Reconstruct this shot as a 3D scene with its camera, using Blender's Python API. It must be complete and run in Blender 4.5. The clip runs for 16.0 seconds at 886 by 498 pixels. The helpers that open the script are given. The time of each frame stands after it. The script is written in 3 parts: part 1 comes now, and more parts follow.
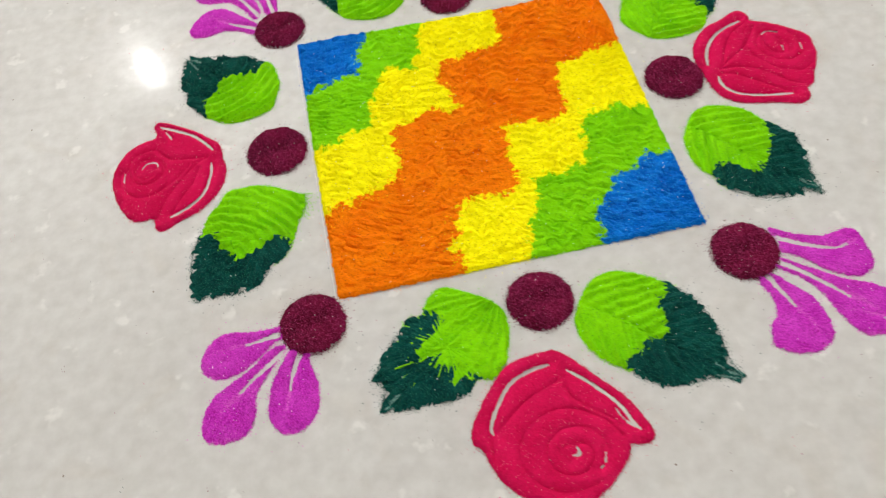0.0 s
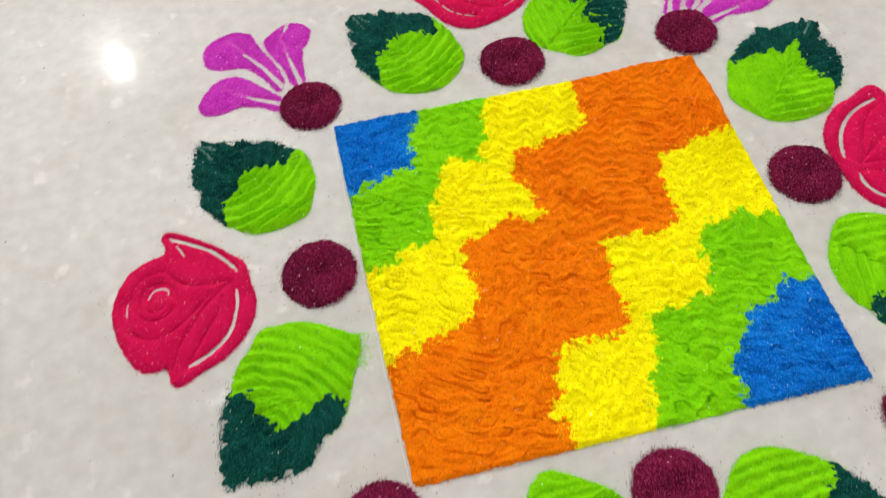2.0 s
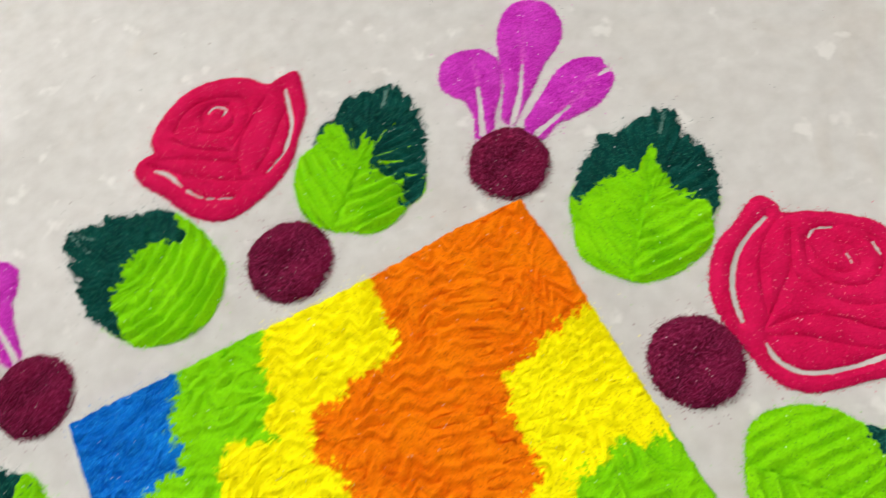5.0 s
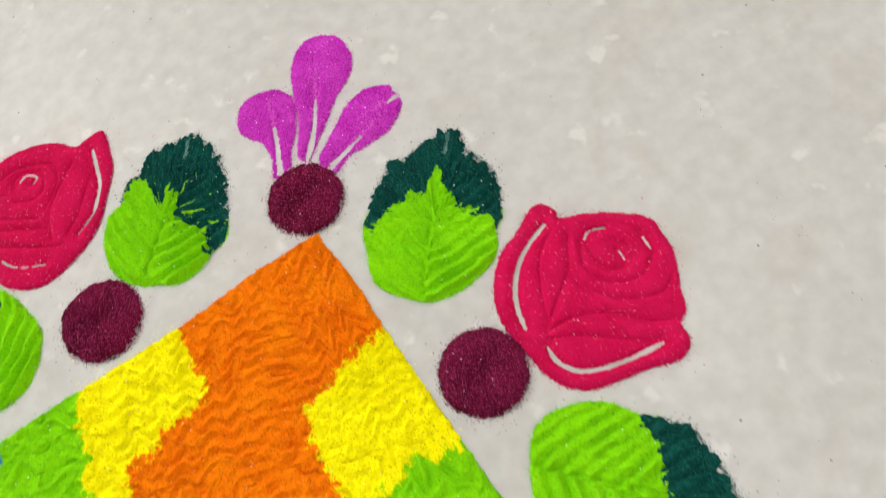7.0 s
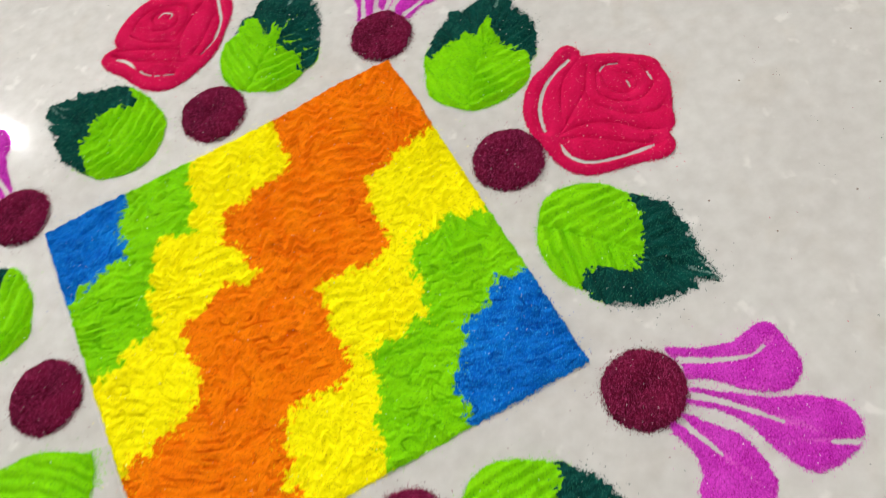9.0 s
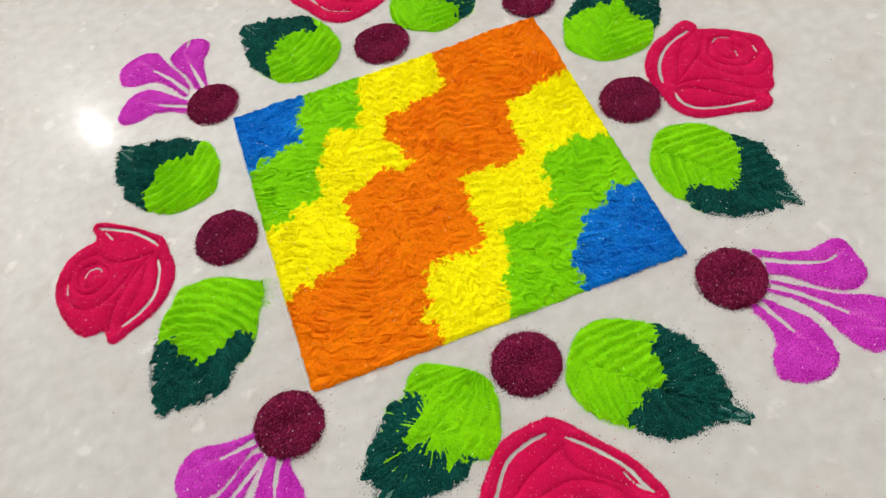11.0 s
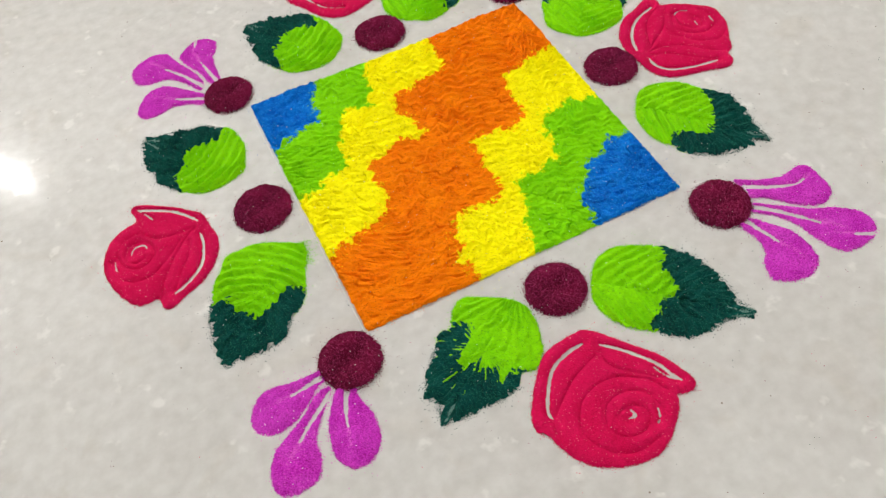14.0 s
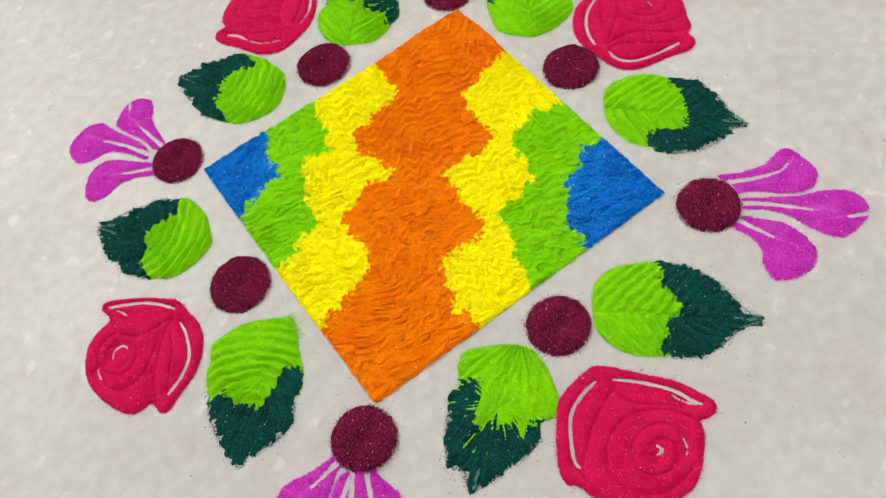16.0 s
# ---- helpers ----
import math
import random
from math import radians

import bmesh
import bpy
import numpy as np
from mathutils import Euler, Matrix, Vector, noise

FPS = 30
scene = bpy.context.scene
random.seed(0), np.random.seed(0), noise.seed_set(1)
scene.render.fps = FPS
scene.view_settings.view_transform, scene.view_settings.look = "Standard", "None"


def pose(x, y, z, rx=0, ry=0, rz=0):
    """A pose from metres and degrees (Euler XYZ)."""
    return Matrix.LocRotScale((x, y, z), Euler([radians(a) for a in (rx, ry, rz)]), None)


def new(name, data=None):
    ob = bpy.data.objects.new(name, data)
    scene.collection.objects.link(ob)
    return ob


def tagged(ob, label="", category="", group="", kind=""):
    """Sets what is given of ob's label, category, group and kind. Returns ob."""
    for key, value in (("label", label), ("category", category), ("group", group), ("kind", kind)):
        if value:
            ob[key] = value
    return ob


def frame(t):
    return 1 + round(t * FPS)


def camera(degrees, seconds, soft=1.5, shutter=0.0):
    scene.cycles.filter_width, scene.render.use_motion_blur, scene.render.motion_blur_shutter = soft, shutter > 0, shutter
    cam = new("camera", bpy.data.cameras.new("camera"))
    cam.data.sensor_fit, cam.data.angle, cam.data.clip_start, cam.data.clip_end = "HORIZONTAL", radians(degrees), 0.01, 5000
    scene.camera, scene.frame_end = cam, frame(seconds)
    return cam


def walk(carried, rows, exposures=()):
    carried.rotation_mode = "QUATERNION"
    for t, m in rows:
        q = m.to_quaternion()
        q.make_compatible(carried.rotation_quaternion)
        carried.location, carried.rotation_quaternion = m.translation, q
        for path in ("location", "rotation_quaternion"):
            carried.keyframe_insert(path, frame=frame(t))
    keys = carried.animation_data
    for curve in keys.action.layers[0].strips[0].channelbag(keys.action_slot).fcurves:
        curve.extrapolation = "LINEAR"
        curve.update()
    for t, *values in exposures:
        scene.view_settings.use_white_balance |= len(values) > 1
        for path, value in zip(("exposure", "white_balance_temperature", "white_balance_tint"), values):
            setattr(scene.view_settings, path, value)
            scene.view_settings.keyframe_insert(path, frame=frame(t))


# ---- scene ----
cam = camera(57.61, 16.0, soft=1.2, shutter=0.6)
# seconds, place in metres, turn in degrees
PATH = [
    (0.0, -0.0851, -0.4883, 0.5537, 33.20, 4.75, -11.26),
    (0.5, -0.1172, -0.4450, 0.5353, 32.34, 3.89, -11.61),
    (1.0, -0.1332, -0.3979, 0.5233, 32.04, 3.70, -11.56),
    (1.5, -0.1393, -0.3425, 0.5118, 31.81, 3.44, -12.00),
    (2.0, -0.1328, -0.2927, 0.5061, 31.47, 3.51, -12.92),
    (2.5, -0.1139, -0.2550, 0.5073, 31.07, 3.83, -14.23),
    (3.0, -0.0861, -0.2234, 0.5032, 30.63, 4.55, -16.77),
    (3.5, -0.0574, -0.1805, 0.4949, 29.81, 5.09, -18.87),
    (4.0, -0.0300, -0.1371, 0.4808, 28.06, 5.77, -20.89),
    (4.5, 0.0061, -0.0974, 0.4667, 26.07, 6.55, -23.37),
    (5.0, 0.0532, -0.0611, 0.4530, 23.69, 7.17, -27.06),
    (5.2, 0.0741, -0.0553, 0.4502, 23.31, 7.49, -28.40),
    (5.7, 0.1203, -0.0396, 0.4441, 21.85, 8.18, -31.43),
    (6.2, 0.1512, -0.0504, 0.4477, 21.47, 8.40, -33.41),
    (6.8, 0.1640, -0.0897, 0.4583, 22.04, 8.48, -34.29),
    (7.3, 0.1509, -0.1369, 0.4671, 22.99, 8.72, -33.68),
    (7.5, 0.1460, -0.1536, 0.4690, 23.55, 8.75, -33.41),
    (8.0, 0.1187, -0.2085, 0.4811, 24.15, 9.58, -31.98),
    (8.5, 0.0929, -0.2543, 0.4890, 25.63, 9.73, -29.59),
    (9.0, 0.0692, -0.2981, 0.5014, 26.91, 9.85, -27.38),
    (9.5, 0.0346, -0.3368, 0.5133, 28.43, 9.43, -25.15),
    (10.0, -0.0081, -0.3674, 0.5255, 29.70, 8.69, -23.13),
    (10.2, -0.0226, -0.3827, 0.5263, 30.92, 8.53, -22.16),
    (10.7, -0.0527, -0.4144, 0.5370, 32.41, 8.09, -20.14),
    (11.2, -0.0701, -0.4403, 0.5494, 33.30, 7.83, -18.85),
    (11.8, -0.0877, -0.4646, 0.5629, 33.81, 7.51, -18.67),
    (12.3, -0.1109, -0.4797, 0.5697, 33.96, 7.07, -20.00),
    (12.5, -0.1220, -0.4848, 0.5741, 34.16, 6.81, -20.77),
    (13.0, -0.1513, -0.5012, 0.5725, 34.30, 6.49, -22.79),
    (13.5, -0.1649, -0.4983, 0.5734, 34.49, 5.82, -24.69),
    (14.0, -0.1835, -0.4912, 0.5780, 34.63, 5.63, -25.95),
    (14.5, -0.1973, -0.4779, 0.5817, 34.27, 5.27, -28.40),
    (15.0, -0.1911, -0.4518, 0.5820, 33.33, 5.47, -31.53),
    (15.5, -0.1768, -0.4218, 0.5973, 31.36, 6.91, -34.01),
    (16.0, -0.1469, -0.3960, 0.6109, 28.48, 8.60, -35.81),
]
walk(cam, [(row[0], pose(*row[1:])) for row in PATH])

# ---- light ----
world = bpy.data.worlds.new("world")
scene.world = world
world.use_nodes = True
world.node_tree.nodes["Background"].inputs[0].default_value = (0.6, 0.65, 0.7, 1)
world.node_tree.nodes["Background"].inputs[1].default_value = 0.02
scene.view_settings.exposure = 0.0
LAMP = (-1.338, 3.226, 2.60)
LAMP_RADIUS = 0.032
LAMP_POWER = 11000.0
# added fill light, an unseen second globe that softens shade on near sides
FILL_LAMP = (1.2, -1.0, 2.60)
FILL_POWER = 1900.0

# ---- materials ----


def material(name):
    m = bpy.data.materials.new(name)
    m.use_nodes = True
    return m, m.node_tree.nodes, m.node_tree.links, m.node_tree.nodes["Principled BSDF"]


def ramp(nodes, a, b, ca=(0, 0, 0, 1), cb=(1, 1, 1, 1)):
    r = nodes.new("ShaderNodeValToRGB")
    r.color_ramp.elements[0].position, r.color_ramp.elements[1].position = a, b
    r.color_ramp.elements[0].color, r.color_ramp.elements[1].color = ca, cb
    return r


def texture(nodes, links, kind, scale, coord, **sockets):
    t = nodes.new(kind)
    links.new(coord, t.inputs["Vector"])
    t.inputs["Scale"].default_value = scale
    for key, value in sockets.items():
        t.inputs[key].default_value = value
    return t


def mix(nodes, links, fac, a, b, mode="MIX"):
    m = nodes.new("ShaderNodeMix")
    m.data_type, m.blend_type = "RGBA", mode
    for socket, value in ((m.inputs[0], fac), (m.inputs[6], a), (m.inputs[7], b)):
        if isinstance(value, (int, float)):
            socket.default_value = value
        elif isinstance(value, tuple):
            socket.default_value = value
        else:
            links.new(value, socket)
    return m.outputs[2]


def powder(name, colour, deep, light, specks=0.03, speck_colour=(0.06, 0.01, 0.02, 1), glints=0.0006, grain=0.28):
    """Dyed sand: fine grain, cloudy broad variation, stray grains and sparse glints painted white."""
    m, nodes, links, bsdf = material(name)
    coord = nodes.new("ShaderNodeTexCoord").outputs["Object"]
    broad = texture(nodes, links, "ShaderNodeTexNoise", 55, coord, Detail=4.0)
    fine = texture(nodes, links, "ShaderNodeTexNoise", 950, coord, Detail=2.0)
    cells = texture(nodes, links, "ShaderNodeTexVoronoi", 2300, coord)
    glint_cells = texture(nodes, links, "ShaderNodeTexVoronoi", 1150, coord)
    shade = ramp(nodes, grain - 0.03, 0.66)
    links.new(fine.outputs["Fac"], shade.inputs[0])
    cloud = ramp(nodes, 0.35, 0.68)
    links.new(broad.outputs["Fac"], cloud.inputs[0])
    c = mix(nodes, links, shade.outputs[0], deep, colour)
    half = nodes.new("ShaderNodeMath")
    half.operation = "MULTIPLY"
    links.new(cloud.outputs[0], half.inputs[0])
    half.inputs[1].default_value = 0.45
    c = mix(nodes, links, half.outputs[0], c, light)
    split = nodes.new("ShaderNodeSeparateColor")
    links.new(cells.outputs["Color"], split.inputs[0])
    pick = nodes.new("ShaderNodeMath")
    pick.operation = "GREATER_THAN"
    links.new(split.outputs["Red"], pick.inputs[0])
    pick.inputs[1].default_value = 1 - specks
    c = mix(nodes, links, pick.outputs[0], c, speck_colour)
    # sparkle put into the base colour as rare small white spots
    glint_split = nodes.new("ShaderNodeSeparateColor")
    links.new(glint_cells.outputs["Color"], glint_split.inputs[0])
    chosen = nodes.new("ShaderNodeMath")
    chosen.operation = "GREATER_THAN"
    links.new(glint_split.outputs["Green"], chosen.inputs[0])
    chosen.inputs[1].default_value = 1 - glints * 4
    small = nodes.new("ShaderNodeMath")
    small.operation = "LESS_THAN"
    links.new(glint_cells.outputs["Distance"], small.inputs[0])
    small.inputs[1].default_value = 0.42
    glint_mask = nodes.new("ShaderNodeMath")
    glint_mask.operation = "MULTIPLY"
    links.new(chosen.outputs[0], glint_mask.inputs[0])
    links.new(small.outputs[0], glint_mask.inputs[1])
    c = mix(nodes, links, glint_mask.outputs[0], c, (0.95, 0.93, 0.9, 1))
    links.new(c, bsdf.inputs["Base Color"])
    bsdf.inputs["Roughness"].default_value = 0.85
    bsdf.inputs["Specular IOR Level"].default_value = 0.06
    bump = nodes.new("ShaderNodeBump")
    bump.inputs["Strength"].default_value = 0.55
    bump.inputs["Distance"].default_value = 0.0006
    links.new(fine.outputs["Fac"], bump.inputs["Height"])
    links.new(bump.outputs[0], bsdf.inputs["Normal"])
    return m


ORANGE = powder("orange_powder", (0.91, 0.212, 0.001, 1), (0.68, 0.120, 0.0005, 1), (0.94, 0.28, 0.001, 1), 0.045, (0.28, 0.03, 0.004, 1))
YELLOW = powder("yellow_powder", (0.95, 0.88, 0.001, 1), (0.90, 0.79, 0.0005, 1), (0.97, 0.92, 0.002, 1), 0.04, (0.22, 0.10, 0.01, 1))
LIME = powder("lime_powder", (0.228, 0.66, 0.002, 1), (0.135, 0.47, 0.001, 1), (0.28, 0.72, 0.003, 1), 0.035, (0.05, 0.18, 0.02, 1))
BLUE = powder("blue_powder", (0.002, 0.165, 0.66, 1), (0.001, 0.075, 0.38, 1), (0.005, 0.24, 0.78, 1), 0.09, (0.03, 0.42, 0.90, 1), 0.0012, 0.40)
DARK_GREEN = powder("dark_green_powder", (0.003, 0.062, 0.053, 1), (0.001, 0.022, 0.021, 1), (0.006, 0.10, 0.08, 1), 0.07, (0.03, 0.20, 0.13, 1), 0.0007, 0.38)
MAROON = powder("maroon_powder", (0.165, 0.006, 0.036, 1), (0.036, 0.001, 0.008, 1), (0.25, 0.010, 0.058, 1), 0.15, (0.46, 0.05, 0.17, 1), 0.0012, 0.38)
CRIMSON = powder("crimson_powder", (0.63, 0.005, 0.082, 1), (0.42, 0.002, 0.045, 1), (0.69, 0.012, 0.11, 1), 0.008, (0.9, 0.25, 0.35, 1), 0.0003)
MAGENTA = powder("magenta_powder", (0.68, 0.046, 0.59, 1), (0.37, 0.010, 0.31, 1), (0.74, 0.09, 0.66, 1), 0.11, (0.26, 0.008, 0.17, 1), 0.0014, 0.42)
PALE_MAGENTA = powder("thin_magenta_powder", (0.66, 0.10, 0.55, 1), (0.58, 0.06, 0.46, 1), (0.70, 0.20, 0.61, 1), 0.04, (0.50, 0.03, 0.36, 1), 0.0, 0.40)
PALE_GREEN = powder("thin_green_powder", (0.16, 0.30, 0.26, 1), (0.06, 0.16, 0.14, 1), (0.26, 0.40, 0.36, 1), 0.04, (0.02, 0.10, 0.08, 1), 0.0, 0.40)
CHALK = powder("chalk_powder", (0.64, 0.62, 0.60, 1), (0.54, 0.52, 0.50, 1), (0.68, 0.67, 0.65, 1), 0.0)


def tile_material():
    """Polished vitrified tile: warm grey, cloudy, with pale flecks and faint tan stains."""
    m, nodes, links, bsdf = material("polished_tile")
    coord = nodes.new("ShaderNodeTexCoord").outputs["Object"]
    cloud = texture(nodes, links, "ShaderNodeTexNoise", 5, coord, Detail=6.0, Roughness=0.6)
    stain = texture(nodes, links, "ShaderNodeTexNoise", 17, coord, Detail=5.0, Distortion=0.8)
    fleck = texture(nodes, links, "ShaderNodeTexNoise", 44, coord, Detail=3.0, Distortion=0.15)
    dust = texture(nodes, links, "ShaderNodeTexVoronoi", 260, coord)
    r1 = ramp(nodes, 0.3, 0.7, (0.520, 0.510, 0.495, 1), (0.572, 0.568, 0.556, 1))
    links.new(cloud.outputs["Fac"], r1.inputs[0])
    r2 = ramp(nodes, 0.57, 0.75, (0, 0, 0, 1), (0.50, 0.50, 0.50, 1))
    links.new(stain.outputs["Fac"], r2.inputs[0])
    c = mix(nodes, links, r2.outputs[0], r1.outputs[0], (0.48, 0.445, 0.40, 1))
    mottle = texture(nodes, links, "ShaderNodeTexNoise", 75, coord, Detail=4.0)
    r4 = ramp(nodes, 0.3, 0.7, (0.915, 0.907, 0.897, 1), (1.06, 1.06, 1.055, 1))
    links.new(mottle.outputs["Fac"], r4.inputs[0])
    c = mix(nodes, links, 1.0, c, r4.outputs[0], "MULTIPLY")
    r3 = ramp(nodes, 0.63, 0.71, (0, 0, 0, 1), (0.50, 0.50, 0.50, 1))
    links.new(fleck.outputs["Fac"], r3.inputs[0])
    c = mix(nodes, links, r3.outputs[0], c, (0.74, 0.73, 0.70, 1))
    split = nodes.new("ShaderNodeSeparateColor")
    links.new(dust.outputs["Color"], split.inputs[0])
    pick = nodes.new("ShaderNodeMath")
    pick.operation = "GREATER_THAN"
    links.new(split.outputs["Red"], pick.inputs[0])
    pick.inputs[1].default_value = 0.997
    near = nodes.new("ShaderNodeMath")
    near.operation = "LESS_THAN"
    links.new(dust.outputs["Distance"], near.inputs[0])
    near.inputs[1].default_value = 0.22
    both = nodes.new("ShaderNodeMath")
    both.operation = "MULTIPLY"
    links.new(pick.outputs[0], both.inputs[0])
    links.new(near.outputs[0], both.inputs[1])
    c = mix(nodes, links, both.outputs[0], c, (0.25, 0.21, 0.18, 1))
    links.new(c, bsdf.inputs["Base Color"])
    rough = ramp(nodes, 0.3, 0.75, (0.022, 0.022, 0.022, 1), (0.032, 0.032, 0.032, 1))
    links.new(cloud.outputs["Fac"], rough.inputs[0])
    links.new(rough.outputs[0], bsdf.inputs["Roughness"])
    bsdf.inputs["IOR"].default_value = 1.5
    # a weak rough coat adds the soft bloom round the mirror image of the lamp
    bsdf.inputs["Coat Weight"].default_value = 0.02
    bsdf.inputs["Coat Roughness"].default_value = 0.17
    return m


def plaster(name, colour):
    m, nodes, links, bsdf = material(name)
    coord = nodes.new("ShaderNodeTexCoord").outputs["Object"]
    n = texture(nodes, links, "ShaderNodeTexNoise", 3, coord, Detail=5.0)
    r = ramp(nodes, 0.3, 0.7, tuple(v * 0.94 for v in colour[:3]) + (1,), colour)
    links.new(n.outputs["Fac"], r.inputs[0])
    links.new(r.outputs[0], bsdf.inputs["Base Color"])
    bsdf.inputs["Roughness"].default_value = 0.8
    return m


TILE = tile_material()
WALL = plaster("painted_wall", (0.78, 0.76, 0.72, 1))
CEILING = plaster("white_ceiling", (0.84, 0.84, 0.83, 1))


def lit(name, strength):
    m, nodes, links, bsdf = material(name)
    bsdf.inputs["Base Color"].default_value = (0.9, 0.9, 0.9, 1)
    bsdf.inputs["Emission Color"].default_value = (1.0, 0.985, 0.962, 1)
    bsdf.inputs["Emission Strength"].default_value = strength
    return m


FITTING, f_nodes, f_links, f_bsdf = material("white_fitting")
f_bsdf.inputs["Base Color"].default_value = (0.8, 0.8, 0.8, 1)
f_bsdf.inputs["Roughness"].default_value = 0.4

# ---- building helpers ----


def part(name, bm, mat, parent=None, label=""):
    mesh = bpy.data.meshes.new(name)
    bm.to_mesh(mesh)
    bm.free()
    mesh.materials.append(mat)
    ob = new(name, mesh)
    ob.parent = parent
    return tagged(ob, label)


def slab(name, lo, hi, mat, label, category):
    bm = bmesh.new()
    bmesh.ops.create_cube(bm, size=1, matrix=Matrix.LocRotScale([(a + b) / 2 for a, b in zip(lo, hi)], None, [b - a for a, b in zip(lo, hi)]))
    return tagged(part(name, bm, mat), label, category, kind="structure")


def curve(points, closed=False, steps=6):
    """A smooth line through a few control points in millimetres, in metres."""
    p = np.array(points, float) / 1000
    n = len(p)
    if n == 2:
        return p
    out = []
    for i in range(n if closed else n - 1):
        a, b, c, d = (p[(i + k) % n] if closed else p[min(max(i + k, 0), n - 1)] for k in (-1, 0, 1, 2))
        for s in np.arange(steps) / steps:
            out.append(0.5 * (2 * b + (c - a) * s + (2 * a - 5 * b + 4 * c - d) * s * s + (3 * b - a - 3 * c + d) * s ** 3))
    if not closed:
        out.append(p[-1])
    return np.array(out)


def distance(x, y, line, closed=False):
    """Distance of every grid place to a line."""
    best = np.full(x.shape, 1e9)
    ends = np.roll(line, -1, axis=0) if closed else line[1:]
    for a, b in zip(line, ends):
        ab = b - a
        s = np.clip(((x - a[0]) * ab[0] + (y - a[1]) * ab[1]) / max(ab @ ab, 1e-12), 0, 1)
        best = np.minimum(best, (x - a[0] - s * ab[0]) ** 2 + (y - a[1] - s * ab[1]) ** 2)
    return np.sqrt(best)


def inside(x, y, poly):
    hit = np.zeros(x.shape, bool)
    for a, b in zip(poly, np.roll(poly, -1, axis=0)):
        if a[1] != b[1]:
            hit ^= ((a[1] > y) != (b[1] > y)) & (x < (b[0] - a[0]) * (y - a[1]) / (b[1] - a[1]) + a[0])
    return hit


def depth(x, y, poly):
    """Distance to the outline, positive inside."""
    return np.where(inside(x, y, poly), 1, -1) * distance(x, y, poly, True)


LATTICE = np.random.default_rng(7).random((256, 256))


def cloudy(x, y, size, shift=0):
    """Smooth random field between -1 and 1 with bumps of that size."""
    u, v = x / size + 31.7 * shift + 900, y / size + 17.3 * shift + 900
    i, j = np.floor(u).astype(int), np.floor(v).astype(int)
    s, t = u - i, v - j
    s, t = s * s * (3 - 2 * s), t * t * (3 - 2 * t)
    g = lambda a, b: LATTICE[a % 256, b % 256]
    return 2 * (g(i, j) * (1 - s) * (1 - t) + g(i + 1, j) * s * (1 - t) + g(i, j + 1) * (1 - s) * t + g(i + 1, j + 1) * s * t) - 1


def sheet(lo, hi, step, seed):
    """Grid places, slightly shaken."""
    rng = np.random.default_rng(seed)
    x, y = np.meshgrid(np.arange(lo[0], hi[0] + step, step), np.arange(lo[1], hi[1] + step, step), indexing="ij")
    return x + rng.uniform(-0.3, 0.3, x.shape) * step, y + rng.uniform(-0.3, 0.3, x.shape) * step, rng


def relief(name, x, y, z, cells, mat, parent, label=""):
    """One mesh from the chosen cells of a grid."""
    n, m = x.shape
    index = np.arange(n * m).reshape(n, m)
    i, j = np.nonzero(cells)
    quads = np.stack([index[i, j], index[i + 1, j], index[i + 1, j + 1], index[i, j + 1]], 1)
    used, flat = np.unique(quads, return_inverse=True)
    mesh = bpy.data.meshes.new(name)
    co = np.stack([x.ravel()[used], y.ravel()[used], z.ravel()[used]], 1)
    mesh.from_pydata(co.tolist(), [], flat.reshape(-1, 4).tolist())
    mesh.materials.append(mat)
    ob = new(name, mesh)
    ob.parent = parent
    return tagged(ob, label)


def corners(a, how=np.logical_and):
    return how(how(a[:-1, :-1], a[1:, :-1]), how(a[1:, 1:], a[:-1, 1:]))


def grains(name, outlines, mat, parent, count, seed, reach=0.0010, far=0.10):
    """Loose grains that fell round the edge of a heap: small four-sided crumbs."""
    rng = np.random.default_rng(seed)
    a = np.vstack(outlines)
    b = np.vstack([np.roll(line, -1, axis=0) for line in outlines])
    span = np.linalg.norm(b - a, axis=1)
    span[span > 0.05] = 0
    i = rng.choice(len(a), count, p=span / span.sum())
    ab = b[i] - a[i]
    side = np.stack([ab[:, 1], -ab[:, 0]], 1) / (span[i][:, None] + 1e-9) * rng.choice((-1, 1), count)[:, None]
    gap = rng.exponential(reach, count) * np.where(rng.random(count) < far, 6, 1)
    c = a[i] + ab * rng.random((count, 1)) + side * gap[:, None]
    r = rng.uniform(0.00013, 0.00036, count) * np.where(gap > 0.004, 1.2, 1)
    turn = rng.uniform(0, 6.3, count)
    verts = np.zeros((count, 5, 3))
    for q in range(4):
        verts[:, q, 0] = c[:, 0] + r * np.cos(turn + q * 1.571) * rng.uniform(0.8, 1.9, count)
        verts[:, q, 1] = c[:, 1] + r * np.sin(turn + q * 1.571) * rng.uniform(0.8, 1.5, count)
    verts[:, 4, :2] = c
    verts[:, 4, 2] = r * rng.uniform(0.6, 1.2, count)
    o = np.arange(count)[:, None, None] * 5
    faces = (o + np.array([(0, 1, 4), (1, 2, 4), (2, 3, 4), (3, 0, 4)])[None]).reshape(-1, 3)
    mesh = bpy.data.meshes.new(name)
    mesh.from_pydata(verts.reshape(-1, 3).tolist(), [], faces.tolist())
    mesh.materials.append(mat)
    ob = new(name, mesh)
    ob.parent = parent
    return tagged(ob, kind="stuff")


def thing(name, at, label, category, group=""):
    ob = new(name)
    ob.location = (at[0], at[1], 0)
    ob.empty_display_size = 0.02
    return tagged(ob, label, category, group)


STEP = 0.0008


def heap_height(d, top, slope):
    """Height of a heap at a depth d inside its edge."""
    return top * (1 - np.exp(-np.maximum(d, 0) / slope))


